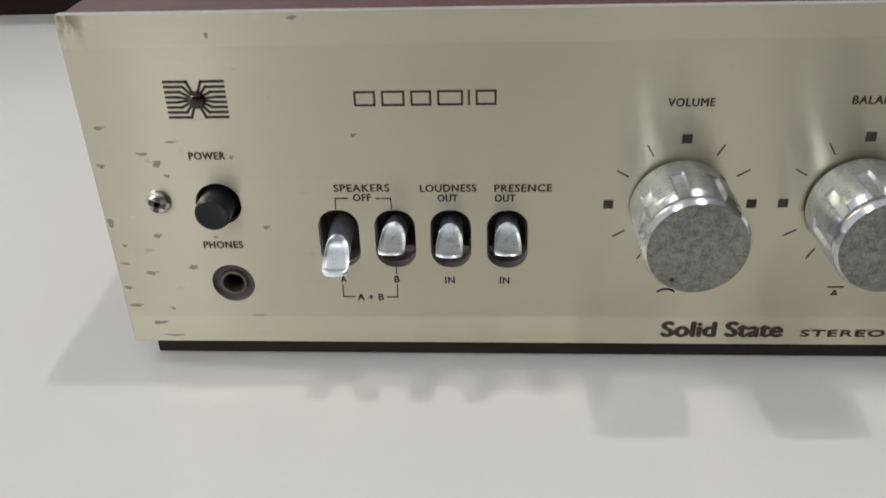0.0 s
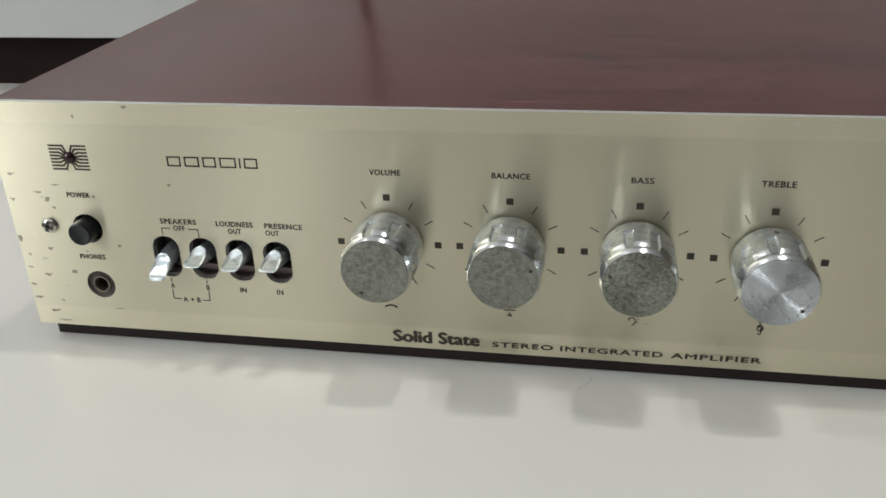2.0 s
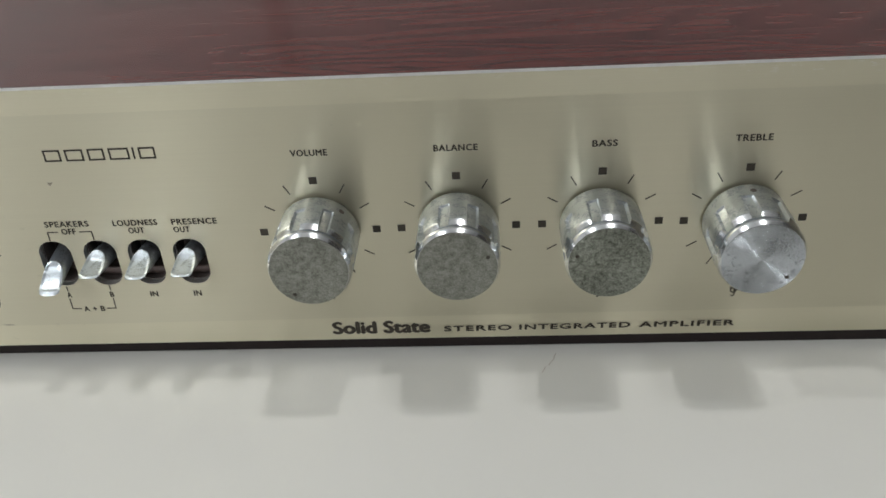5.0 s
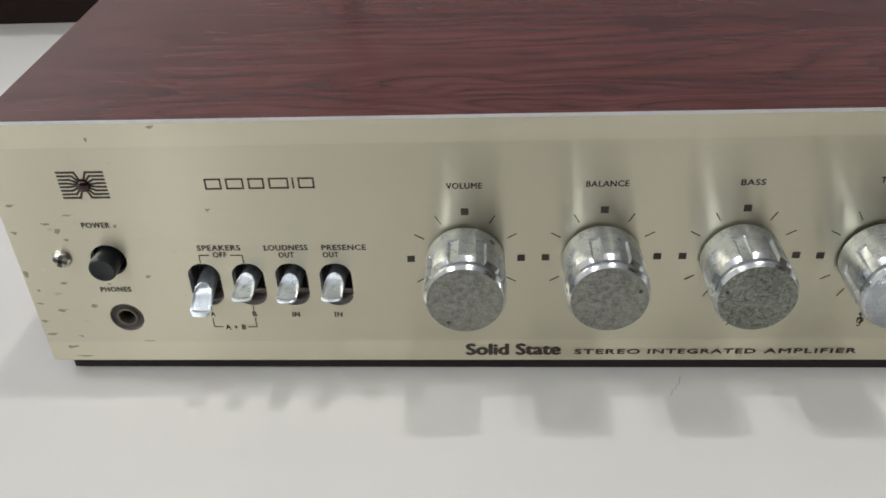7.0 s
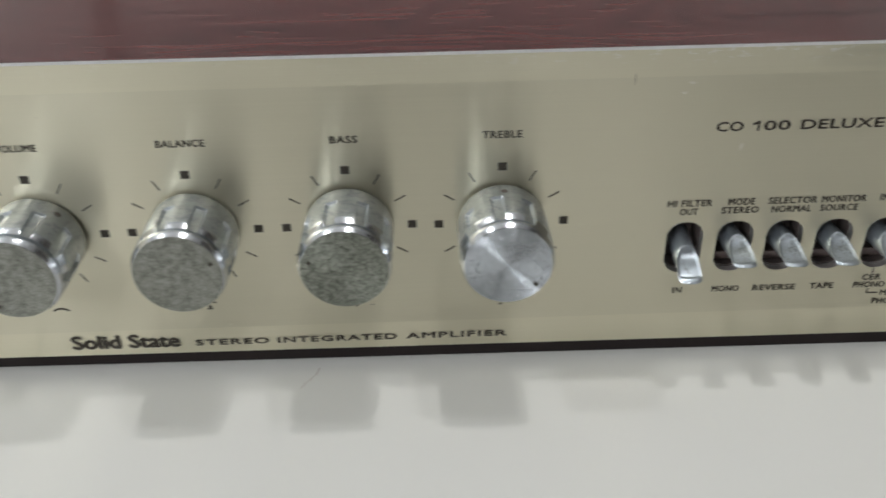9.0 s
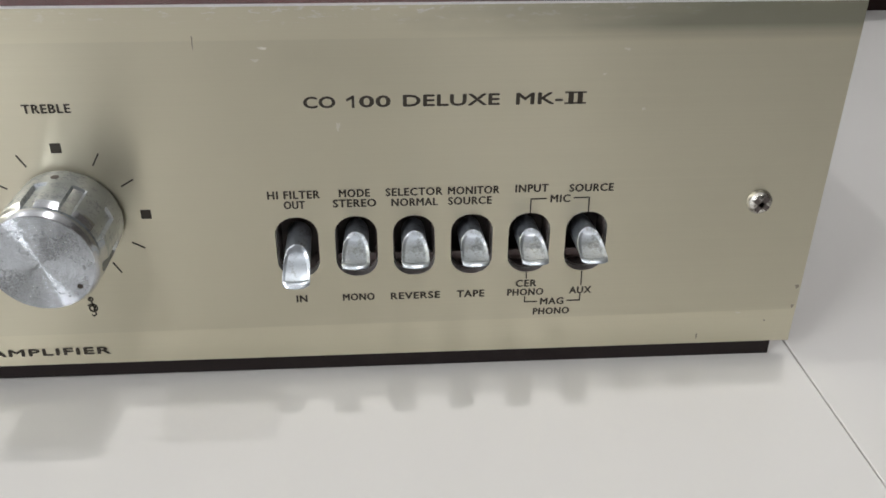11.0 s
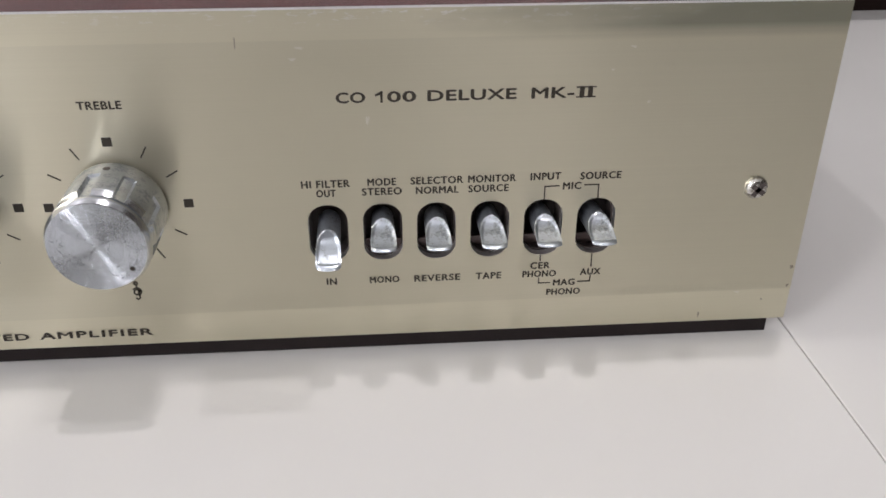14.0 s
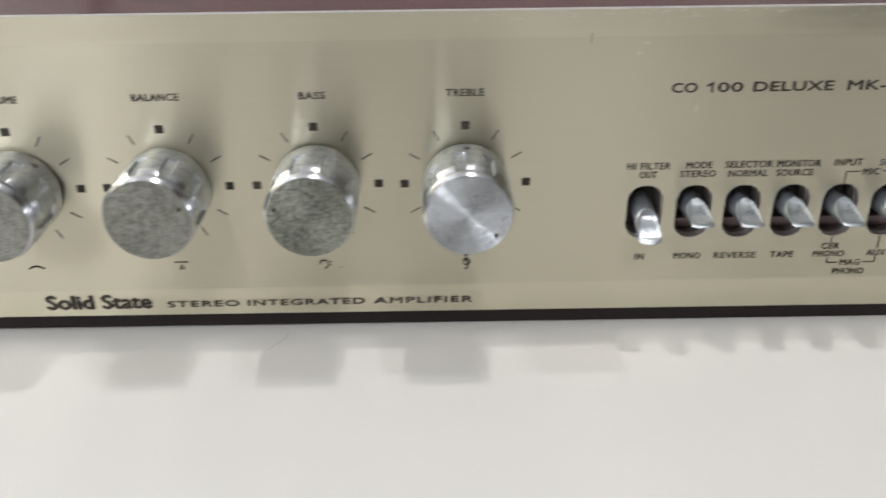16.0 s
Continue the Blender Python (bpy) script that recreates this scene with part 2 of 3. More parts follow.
def glazed_tile():
    """Polished off-white vitrified floor tile with faint clouds and specks."""
    k = Nodes("polished_white_tile")
    c = k.coords()
    cloud, speck = k.noise(c, 5, 4, 0.6), k.noise(c, 420, 2)
    info = k.node("ShaderNodeObjectInfo")
    base = k.mix(cloud, (0.70, 0.69, 0.665), (0.77, 0.76, 0.735))
    base = k.mix(k.math("MULTIPLY", info.outputs["Random"], 0.25), base, (0.70, 0.685, 0.66))
    base = k.mix(k.ramp(speck, (0.80, 0.0), (0.83, 0.5)), base, (0.42, 0.38, 0.33))
    k.set(base_color=base, roughness=k.spread(cloud, 0.16, 0.24), specular_ior_level=0.4)
    return k.mat


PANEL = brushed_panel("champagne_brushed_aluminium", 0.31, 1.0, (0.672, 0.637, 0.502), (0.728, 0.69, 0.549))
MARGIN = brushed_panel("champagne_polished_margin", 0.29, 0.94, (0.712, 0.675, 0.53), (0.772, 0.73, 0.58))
EDGE = plain("bare_aluminium_edge", (0.90, 0.88, 0.86), 0.45, 1.0, 0.2, 400)
WOOD = rosewood()
INK = plain("black_printing_ink", (0.032, 0.025, 0.017), 0.55, 0, 0.2, 600)
BLACK = plain("black_plastic", (0.012, 0.014, 0.016), 0.30, 0, 0.2, 300, 0.1, 0.28)
DARK = plain("black_switch_frame", (0.07, 0.056, 0.052), 0.6, 0, 0.3, 500)
SLIDE = plain("dark_brown_slider", (0.085, 0.06, 0.058), 0.45, 0, 0.3, 500)
RUBBER = plain("black_rubber", (0.02, 0.02, 0.02), 0.8)
CHASSIS = plain("black_painted_steel", (0.018, 0.016, 0.015), 0.5)
RAIL = plain("dark_brown_rail", (0.017, 0.012, 0.012), 0.55, 0, 0.35, 90, 0.3, 0.25)
NICKEL = pitted("worn_nickel_plate", (0.46, 0.495, 0.52), (0.325, 0.355, 0.37), 0.47, 0.50, 1.0, 0.8)
CHROME = pitted("worn_chrome_lever", (0.60, 0.665, 0.74), (0.34, 0.37, 0.40), 0.30, 0.42, 0.84, 0.5)
BRIGHT = pitted("bright_turned_rim", (0.74, 0.76, 0.80), (0.50, 0.51, 0.52), 0.17, 0.25)
STEEL = pitted("zinc_plated_steel", (0.62, 0.61, 0.58), (0.22, 0.20, 0.17), 0.22, 0.6)
BRASS = plain("tarnished_brass_sleeve", (0.17, 0.15, 0.125), 0.5, 1.0, 0.3, 800)
FACE_GREY = spun("tarnished_turned_cap", (0.34, 0.345, 0.315), (0.088, 0.088, 0.074), 0.38, 0.56, 0.3, 620, 0.5)
FACE_MIXED = spun("half_tarnished_turned_cap", (0.385, 0.40, 0.355), (0.06, 0.064, 0.05), 0.34, 0.68, 0.3, 640, 2.5)
FACE_CLEAN = spun("bright_turned_cap", (0.50, 0.53, 0.57), (0.19, 0.19, 0.19), 0.20, 0.20, 0.3, 130, 6.0)
TILE = glazed_tile()
GROUT = plain("grey_tile_grout", (0.62, 0.60, 0.58), 0.9, 0, 0.2, 300)
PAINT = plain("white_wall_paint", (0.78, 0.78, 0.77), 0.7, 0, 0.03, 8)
DIMMING_WALL = plain("brown_grey_dimming_wall", (0.085, 0.075, 0.065), 0.7, 0, 0.05, 8)
LACQUER = plain("pale_grey_lacquer", (0.48, 0.49, 0.49), 0.35, 0, 0.03, 10)
PLINTH = plain("dark_brown_plinth", (0.014, 0.007, 0.006), 0.75, 0, 0.25, 40, 0.1, 0.15)
SCUFF = plain("rubbed_scuff", (0.31, 0.275, 0.21), 0.6, 0, 0.35, 900)
SCUFF_PALE = plain("faint_scuff", (0.37, 0.335, 0.26), 0.6, 0, 0.3, 900)
FLECK = plain("bare_metal_fleck", (0.80, 0.77, 0.68), 0.5, 1.0, 0.2, 900)
HAIRLINE = plain("brown_hairline", (0.47, 0.41, 0.38), 0.4, 0, 0.2, 900)
LENS = Nodes("dark_red_lens").set(base_color=(0.018, 0.003, 0.005), roughness=0.10).mat

# ---- mesh helpers ----


def mesh_from(name, bm, smooth=None):
    bmesh.ops.recalc_face_normals(bm, faces=bm.faces)
    me = bpy.data.meshes.new(name)
    bm.to_mesh(me)
    bm.free()
    if smooth is not None:
        for p in me.polygons:
            p.use_smooth = True
        me.set_sharp_from_angle(angle=radians(smooth))
    return me


def part(name, bm, material, parent, label="", at=(0, 0, 0), smooth=None):
    """Links a bmesh (or a shared mesh) as one object at a place in the world, under a thing or a part."""
    me = bm if isinstance(bm, bpy.types.Mesh) else mesh_from(name, bm, smooth)
    if not me.materials:
        me.materials.append(material)
    ob = new(name, me)
    ob.location = at
    if parent:
        ob.parent = parent
        ob.matrix_parent_inverse = Matrix.Translation(-parent.location)
    return tagged(ob, label) if label else ob


def box(x0, x1, y0, y1, z0, z1, bevel=0.0, steps=2):
    bm = bmesh.new()
    bmesh.ops.create_cube(bm, size=1, matrix=Matrix.Translation(((x0 + x1) / 2, (y0 + y1) / 2, (z0 + z1) / 2)) @ Matrix.Diagonal((x1 - x0, y1 - y0, z1 - z0, 1)))
    if bevel:
        bmesh.ops.bevel(bm, geom=bm.edges[:], offset=bevel, segments=steps, affect="EDGES", profile=0.5)
    return bm


def turned(profile, steps=64, shape=None):
    """A solid turned about the y axis from (y, radius) rows. shape(n, angle) gives a factor on the radius of row n."""
    bm = bmesh.new()
    rings = []
    for n, (y, r) in enumerate(profile):
        ring = []
        for s in range(steps):
            a = 2 * math.pi * s / steps
            q = r * (shape(n, a) if shape else 1)
            ring.append(bm.verts.new((q * math.sin(a), y, q * math.cos(a))))
        rings.append(ring)
    for a, b in zip(rings, rings[1:]):
        for s in range(steps):
            bm.faces.new((a[s], a[(s + 1) % steps], b[(s + 1) % steps], b[s]))
    bm.faces.new(rings[0])
    bm.faces.new(rings[-1])
    return bm


def rounded_slot(cx, cz, w, h, r, steps=7):
    """Outline of an upright slot with rounded ends."""
    pts = []
    for qx, qz, a0 in ((1, 1, 0), (-1, 1, 90), (-1, -1, 180), (1, -1, 270)):
        for s in range(steps + 1):
            a = radians(a0 + 90 * s / steps)
            pts.append((cx + qx * (w / 2 - r) + r * math.cos(a), cz + qz * (h / 2 - r) + r * math.sin(a)))
    return pts


def circle(cx, cz, r, steps=40):
    return [(cx + r * math.cos(2 * math.pi * s / steps), cz + r * math.sin(2 * math.pi * s / steps)) for s in range(steps)]


def plate(outline, holes, y0, y1):
    """A plate in the x-z plane between y0 (front) and y1, with holes through it."""
    bm = bmesh.new()
    edges = []
    for loop in (outline, *holes):
        vs = [bm.verts.new((x, y0, z)) for x, z in loop]
        edges += [bm.edges.new((a, b)) for a, b in zip(vs, vs[1:] + vs[:1])]
    bmesh.ops.triangle_fill(bm, use_beauty=True, use_dissolve=False, edges=edges)
    made = bmesh.ops.extrude_face_region(bm, geom=bm.faces[:])
    bmesh.ops.translate(bm, vec=(0, y1 - y0, 0), verts=[g for g in made["geom"] if isinstance(g, bmesh.types.BMVert)])
    return bm


def strip(points, width, y):
    """A printed line: a flat band along a polyline in the x-z plane."""
    bm = bmesh.new()
    for (ax, az), (bx, bz) in zip(points, points[1:]):
        d = Vector((bx - ax, bz - az)).normalized() * width / 2
        n = Vector((-d.y, d.x))
        a, b = Vector((ax, az)) - d, Vector((bx, bz)) + d
        quad = [a + n, a - n, b - n, b + n]
        lo = [bm.verts.new((q.x, y, q.y)) for q in quad]
        hi = [bm.verts.new((q.x, y + 0.00012, q.y)) for q in quad]
        bm.faces.new(lo)
        for s in range(4):
            bm.faces.new((lo[s], lo[(s + 1) % 4], hi[(s + 1) % 4], hi[s]))
    return bm


# ---- the room ----
FLOOR_Y0, FLOOR_Y1, FLOOR_X0, FLOOR_X1 = -2.8, 1.2, -2.7185, 2.8815

floor = part("floor", box(FLOOR_X0, FLOOR_X1, FLOOR_Y0, FLOOR_Y1, -0.06, -0.0012), GROUT, None)
tagged(floor, "polished white tiled floor with thin grey joints", "floor", kind="structure")
for name, x0, x1, y0, y1 in (("wall_north", FLOOR_X0, FLOOR_X1, FLOOR_Y1, FLOOR_Y1 + 0.12), ("wall_south", FLOOR_X0, FLOOR_X1, FLOOR_Y0 - 0.12, FLOOR_Y0),
                             ("wall_west", FLOOR_X0 - 0.12, FLOOR_X0, FLOOR_Y0, FLOOR_Y1), ("wall_east", FLOOR_X1, FLOOR_X1 + 0.12, FLOOR_Y0, FLOOR_Y1)):
    # south and east walls are coloured dark to dim what the panel reflects
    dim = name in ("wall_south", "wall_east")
    tagged(part(name, box(x0, x1, y0, y1, -0.06, 2.7), DIMMING_WALL if dim else PAINT, None), "plain unseen wall, brown-grey to dim the panel reflections" if dim else "plain white painted wall", "wall", kind="structure")
tagged(part("ceiling", box(FLOOR_X0 - 0.12, FLOOR_X1 + 0.12, FLOOR_Y0 - 0.12, FLOOR_Y1 + 0.12, 2.7, 2.8), PAINT, None), "plain white ceiling", "ceiling", kind="structure")


def wardrobe():
    """The pale piece of furniture behind, on a dark recessed plinth, with narrow gaps between its doors."""
    top = new("wardrobe")
    top.location = (0.3, 0.7, 0)
    tagged(top, "pale grey lacquered wardrobe on a dark recessed plinth", "wardrobe")
    part("plinth", box(-1.05, 1.66, 0.384, 0.95, 0.0, 0.0448), PLINTH, top, "dark brown plinth")
    part("body", box(-1.06, 1.67, 0.381, 0.99, 0.0448, 1.9, 0.002), PLINTH, top, "dark carcass behind the doors")
    edges = (-1.00, -0.473, 0.048, 0.567, 1.086, 1.60)
    for a, b in zip(edges, edges[1:]):
        part("door", box(a + 0.004, b - 0.004, 0.357, 0.378, 0.0451, 1.9, 0.0015), LACQUER, top)


wardrobe()

# ---- the amplifier ----
AMP = new("amplifier")
AMP.location = (0.239, 0.135, 0)
tagged(AMP, "vintage stereo amplifier with champagne front and rosewood case on white floor", "amplifier")

SLOTS_L = [(63.1, 41.9), (78.2, 41.8), (93.1, 41.7), (108.2, 41.5)]
SLOTS_R = [(341.0, 40.9), (356.1, 40.8), (371.05, 40.6), (386.1, 40.5), (401.2, 40.4), (416.3, 40.3)]
SLOTS = SLOTS_L + SLOTS_R
KNOBS = [(152.5, 52.0), (197.0, 52.1), (241.7, 52.1), (286.0, 51.8)]
POWER, JACK = (31.7, 52.6), (32.0, 27.8)
LOW, HIGH = 16.6, 95.3


def front_panel():
    outline = [(0.0, 7.9 * MM), (478.4 * MM, 5.8 * MM), (478.2 * MM, 102.7 * MM), (0.0, 103.4 * MM)]
    holes = [rounded_slot(x * MM, z * MM, 10.9 * MM, 17.6 * MM, 5.0 * MM) for x, z in SLOTS]
    holes += [circle(POWER[0] * MM, POWER[1] * MM, 6.1 * MM), circle(JACK[0] * MM, JACK[1] * MM, 6.0 * MM)]
    bm = plate(outline, holes, 0.0, 2.6 * MM)
    # the face leans back very slightly along its lower and upper margins
    for z in (LOW, HIGH):
        bmesh.ops.bisect_plane(bm, geom=bm.verts[:] + bm.edges[:] + bm.faces[:], plane_co=(0, 0, z * MM), plane_no=(0, 0, 1))
    for v in bm.verts:
        if v.co.y < 1e-5:
            if v.co.z < (LOW - 0.01) * MM:
                v.co.y += 0.010 * (LOW * MM - v.co.z)
            elif v.co.z > (HIGH + 0.01) * MM:
                v.co.y += 0.010 * (v.co.z - HIGH * MM)
    bm.normal_update()
    uv = bm.loops.layers.uv.new("brush")
    for f in bm.faces:
        z = f.calc_center_median().z / MM
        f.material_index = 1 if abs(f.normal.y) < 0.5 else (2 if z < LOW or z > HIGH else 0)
        for loop in f.loops:
            loop[uv].uv = (loop.vert.co.z * 10, loop.vert.co.x * 10)
    me = mesh_from("front_panel", bm)
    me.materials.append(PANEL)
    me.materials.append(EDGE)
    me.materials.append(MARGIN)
    return part("front_panel", me, PANEL, AMP, "champagne brushed aluminium front panel, scuffed at its left end")


FRONT = front_panel()
PRINT = -0.00012


def lettering(text, x0, x1, zc, cap, weight=0.0, lean=0.0, spacing=1.0):
    """Printed words, fitted to the span x0 to x1 and the cap height, all in millimetres."""
    data = bpy.data.curves.new("lettering", "FONT")
    data.body, data.size, data.resolution_u, data.space_character = text, 1.0, 3, spacing
    ob = bpy.data.objects.new("lettering", data)
    me = ob.to_mesh()
    bm = bmesh.new()
    bm.from_mesh(me)
    ob.to_mesh_clear()
    bpy.data.objects.remove(ob)
    bpy.data.curves.remove(data)
    bmesh.ops.remove_doubles(bm, verts=bm.verts, dist=1e-6)
    xs, ys = [v.co.x for v in bm.verts], [v.co.y for v in bm.verts]
    kx, kz = (x1 - x0) / (max(xs) - min(xs)), cap / (max(ys) - min(ys))
    low_x, low_y = min(xs), min(ys)
    for v in bm.verts:
        z = (v.co.y - low_y) * kz
        v.co = ((x0 + (v.co.x - low_x) * kx + lean * (z - cap / 2)) * MM, PRINT, (zc - cap / 2 + z) * MM)
    # heavier strokes: the same letters laid down again, a hair to each side
    first = bm.verts[:] + bm.edges[:] + bm.faces[:]
    for n, (dx, dz) in enumerate(((weight, 0), (-weight, 0), (0, weight * 0.6), (0, -weight * 0.6))):
        again = bmesh.ops.duplicate(bm, geom=first)
        bmesh.ops.translate(bm, vec=(dx * MM, 0.000008 * (n + 1), dz * MM), verts=[g for g in again["geom"] if isinstance(g, bmesh.types.BMVert)])
    return part("lettering", bm, INK, FRONT)


SMALL = [("SPEAKERS", 62.9, 77.4, 57.2), ("OFF", 67.8, 72.4, 54.4), ("LOUDNESS", 85.5, 100.0, 57.0), ("OUT", 90.0, 95.1, 54.1),
         ("PRESENCE", 104.8, 119.5, 56.9), ("OUT", 104.9, 110.1, 54.0), ("A", 62.4, 63.8, 29.2), ("B", 77.3, 78.6, 29.1),
         ("IN", 91.3, 93.8, 28.8), ("IN", 106.3, 108.8, 28.7), ("A + B", 66.6, 73.8, 23.2), ("POWER", 26.2, 35.6, 66.7), ("PHONES", 25.7, 36.4, 40.3),
         ("VOLUME", 146.9, 158.1, 79.8), ("BALANCE", 190.7, 203.9, 79.9), ("BASS", 238.3, 245.7, 79.7), ("TREBLE", 280.4, 291.3, 79.9),
         ("HI FILTER", 334.6, 347.5, 56.1), ("OUT", 338.5, 343.6, 53.3), ("MODE", 352.4, 360.0, 56.2), ("STEREO", 350.8, 361.5, 53.4),
         ("SELECTOR", 364.1, 378.3, 56.2), ("NORMAL", 365.5, 377.1, 53.3), ("MONITOR", 379.8, 392.8, 56.2), ("SOURCE", 379.9, 390.9, 53.3),
         ("INPUT", 397.0, 405.3, 56.3), ("MIC", 406.2, 411.2, 53.2), ("SOURCE", 410.9, 422.2, 56.1), ("IN", 339.6, 342.3, 25.4),
         ("MONO", 351.9, 360.2, 25.4), ("REVERSE", 364.7, 377.8, 25.3), ("TAPE", 382.5, 389.8, 25.3), ("CER", 398.4, 403.9, 28.0),
         ("PHONO", 396.2, 405.9, 25.2), ("AUX", 413.2, 419.1, 25.3), ("MAG", 405.4, 411.7, 22.0), ("PHONO", 403.6, 413.5, 18.8)]
for text, x0, x1, zc in SMALL:
    lettering(text, x0, x1, zc, 2.1, 0.115, 0.0, 1.12)
for text, x0, x1 in (("STEREO", 190.3, 213.2), ("INTEGRATED", 216.1, 253.5), ("AMPLIFIER", 256.7, 288.3)):
    lettering(text, x0, x1, 11.0, 2.15, 0.17, 0.03, 1.15)
lettering("Solid State", 151.9, 185.1, 12.3, 5.0, 0.43)
for text, x0, x1 in (("CO", 345.3, 352.6), ("00", 358.5, 365.7), ("DELUXE", 368.9, 391.9), ("MK-", 396.1, 407.2)):
    lettering(text, x0, x1, 80.2, 2.8, 0.17, 0.0, 1.05)
part("lettering", strip([(355.6 * MM, 80.75 * MM), (356.9 * MM, 81.4 * MM), (356.9 * MM, 79.0 * MM)], 0.62 * MM, PRINT), INK, FRONT)
lettering("II", 408.9, 412.0, 80.2, 2.9, 0.2)
for z in (78.85, 81.55):
    part("lettering", strip([(408.0 * MM, z * MM), (412.9 * MM, z * MM)], 0.35 * MM, PRINT), INK, FRONT)

# thin printed lines that join the switch names
for pts in ([(66.3, 54.2), (63.0, 54.2), (62.9, 51.2)], [(73.8, 54.1), (77.6, 54.1), (77.7, 51.1)], [(62.7, 27.3), (62.6, 23.4), (65.6, 23.3)],
            [(74.9, 23.2), (77.8, 23.2), (77.9, 27.2)], [(77.9, 32.7), (77.9, 31.0)], [(63.0, 32.6), (63.0, 31.0)], [(401.1, 49.4), (401.1, 53.2), (405.0, 53.3)],
            [(412.3, 53.3), (416.2, 53.3), (416.3, 49.3)], [(401.0, 31.4), (401.1, 29.6)], [(401.0, 23.6), (401.0, 22.0), (404.3, 22.0)],
            [(412.7, 22.0), (416.2, 22.0), (416.2, 23.9)], [(416.1, 31.2), (416.2, 27.0)]):
    part("printed_line", strip([(x * MM, z * MM) for x, z in pts], 0.34 * MM, PRINT), INK, FRONT)


def block(cx, cz, w, h):
    return strip([((cx - w / 2 + h / 2) * MM, cz * MM), ((cx + w / 2 - h / 2) * MM, cz * MM)], h * MM, PRINT)


# dial marks round each knob
for kx, kz in KNOBS:
    for dx, dz in ((0, 18.2), (-18.25, 0), (18.25, 0)):
        part("dial_square", block(kx + dx, kz + dz, 2.5, 2.45), INK, FRONT)
    for a in (-150, -120, -60, -30, 30, 60, 120, 150):
        s, c = math.sin(radians(a)), math.cos(radians(a))
        part("dial_tick", strip([((kx + r * s) * MM, (kz + r * c) * MM) for r in (15.8, 19.0)], 0.36 * MM, PRINT), INK, FRONT)

# small signs below the dials: a thin wedge, a pointer under a bar, and two clefs
def arc(cx, cz, r, a0, a1, width, steps=10, grow=0.0):
    pts = []
    for n in range(steps + 1):
        a = radians(a0 + (a1 - a0) * n / steps)
        q = r + grow * n / steps
        pts.append(((cx + q * math.cos(a)) * MM, (cz + q * math.sin(a)) * MM))
    return strip(pts, width * MM, PRINT)


part("dial_sign", arc(KNOBS[0][0] - 0.9, 22.4, 3.4, 50, 130, 0.55), INK, FRONT)
part("dial_sign", strip([(194.9 * MM, 26.4 * MM), (198.9 * MM, 26.4 * MM)], 0.4 * MM, PRINT), INK, FRONT)
part("dial_sign", strip([(196.2 * MM, 24.0 * MM), (196.9 * MM, 25.3 * MM), (197.6 * MM, 24.0 * MM), (196.2 * MM, 24.0 * MM)], 0.4 * MM, PRINT), INK, FRONT)
part("dial_sign", arc(241.3, 24.9, 0.9, 180, -75, 0.42, 12, 0.9), INK, FRONT)
for dz in (0.5, -0.6):
    part("dial_sign", block(243.6, 25.0 + dz, 0.5, 0.45), INK, FRONT)
part("dial_sign", arc(286.3, 24.6, 0.5, -60, 500, 0.36, 22, 0.85), INK, FRONT)
part("dial_sign", strip([(286.0 * MM, 27.9 * MM), (286.6 * MM, 25.2 * MM), (286.8 * MM, 22.6 * MM), (286.2 * MM, 22.1 * MM), (285.8 * MM, 22.5 * MM)], 0.34 * MM, PRINT), INK, FRONT)
part("dial_sign", arc(286.2, 27.4, 0.55, -60, 230, 0.3), INK, FRONT)

# scuffs rubbed through the finish: place, half width and half height in millimetres
SCUFFS = [(36, 98, 0.5, 0.45), (57, 102, 1.1, 0.3), (14, 67.2, 1.5, 0.35), (17.2, 64.4, 1.1, 0.6), (2.6, 64, 1.1, 0.35), (4, 74.6, 1.6, 0.3), (19.5, 61, 0.8, 0.35), (37.2, 66.2, 0.6, 0.4),
          (1.4, 47, 0.9, 0.9), (13.5, 43, 1.1, 0.4), (3.8, 40, 0.7, 0.35), (43.5, 45.6, 1.1, 0.35), (29.6, 42.6, 0.9, 0.25), (21.3, 33, 1.3, 0.5), (2.6, 34.2, 1.5, 0.25), (9.4, 31.2, 2.0, 0.35),
          (1.8, 26.4, 1.1, 0.35), (2.6, 20.4, 2.0, 0.35), (13.4, 19.4, 0.9, 0.3), (8.4, 14.4, 2.3, 0.4), (12.4, 10.0, 3.2, 0.25), (69.2, 72, 0.8, 0.35), (38.4, 17, 2.3, 0.18), (22, 70.6, 1.9, 0.2)]


def scuff(n, w, h):
    """A ragged patch, longer than it is high, with a stray crumb beside it."""
    bm = bmesh.new()
    for cx, cz, k in ((0, 0, 1.0), (w * (0.9 if n % 2 else -0.9), h * 0.5, 0.4)):
        ring = []
        for i in range(14):
            a = 2 * math.pi * i / 14
            q = k * (0.8 + 0.6 * noise.noise(Vector((n * 7.3 + k, 1.4 * math.cos(a), 1.4 * math.sin(a)))) + 0.08 * (i % 3))
            ring.append(bm.verts.new(((cx + w * q * math.cos(a)) * MM, -0.00005, (cz + h * q * math.sin(a)) * MM)))
        bm.faces.new(ring)
    return bm


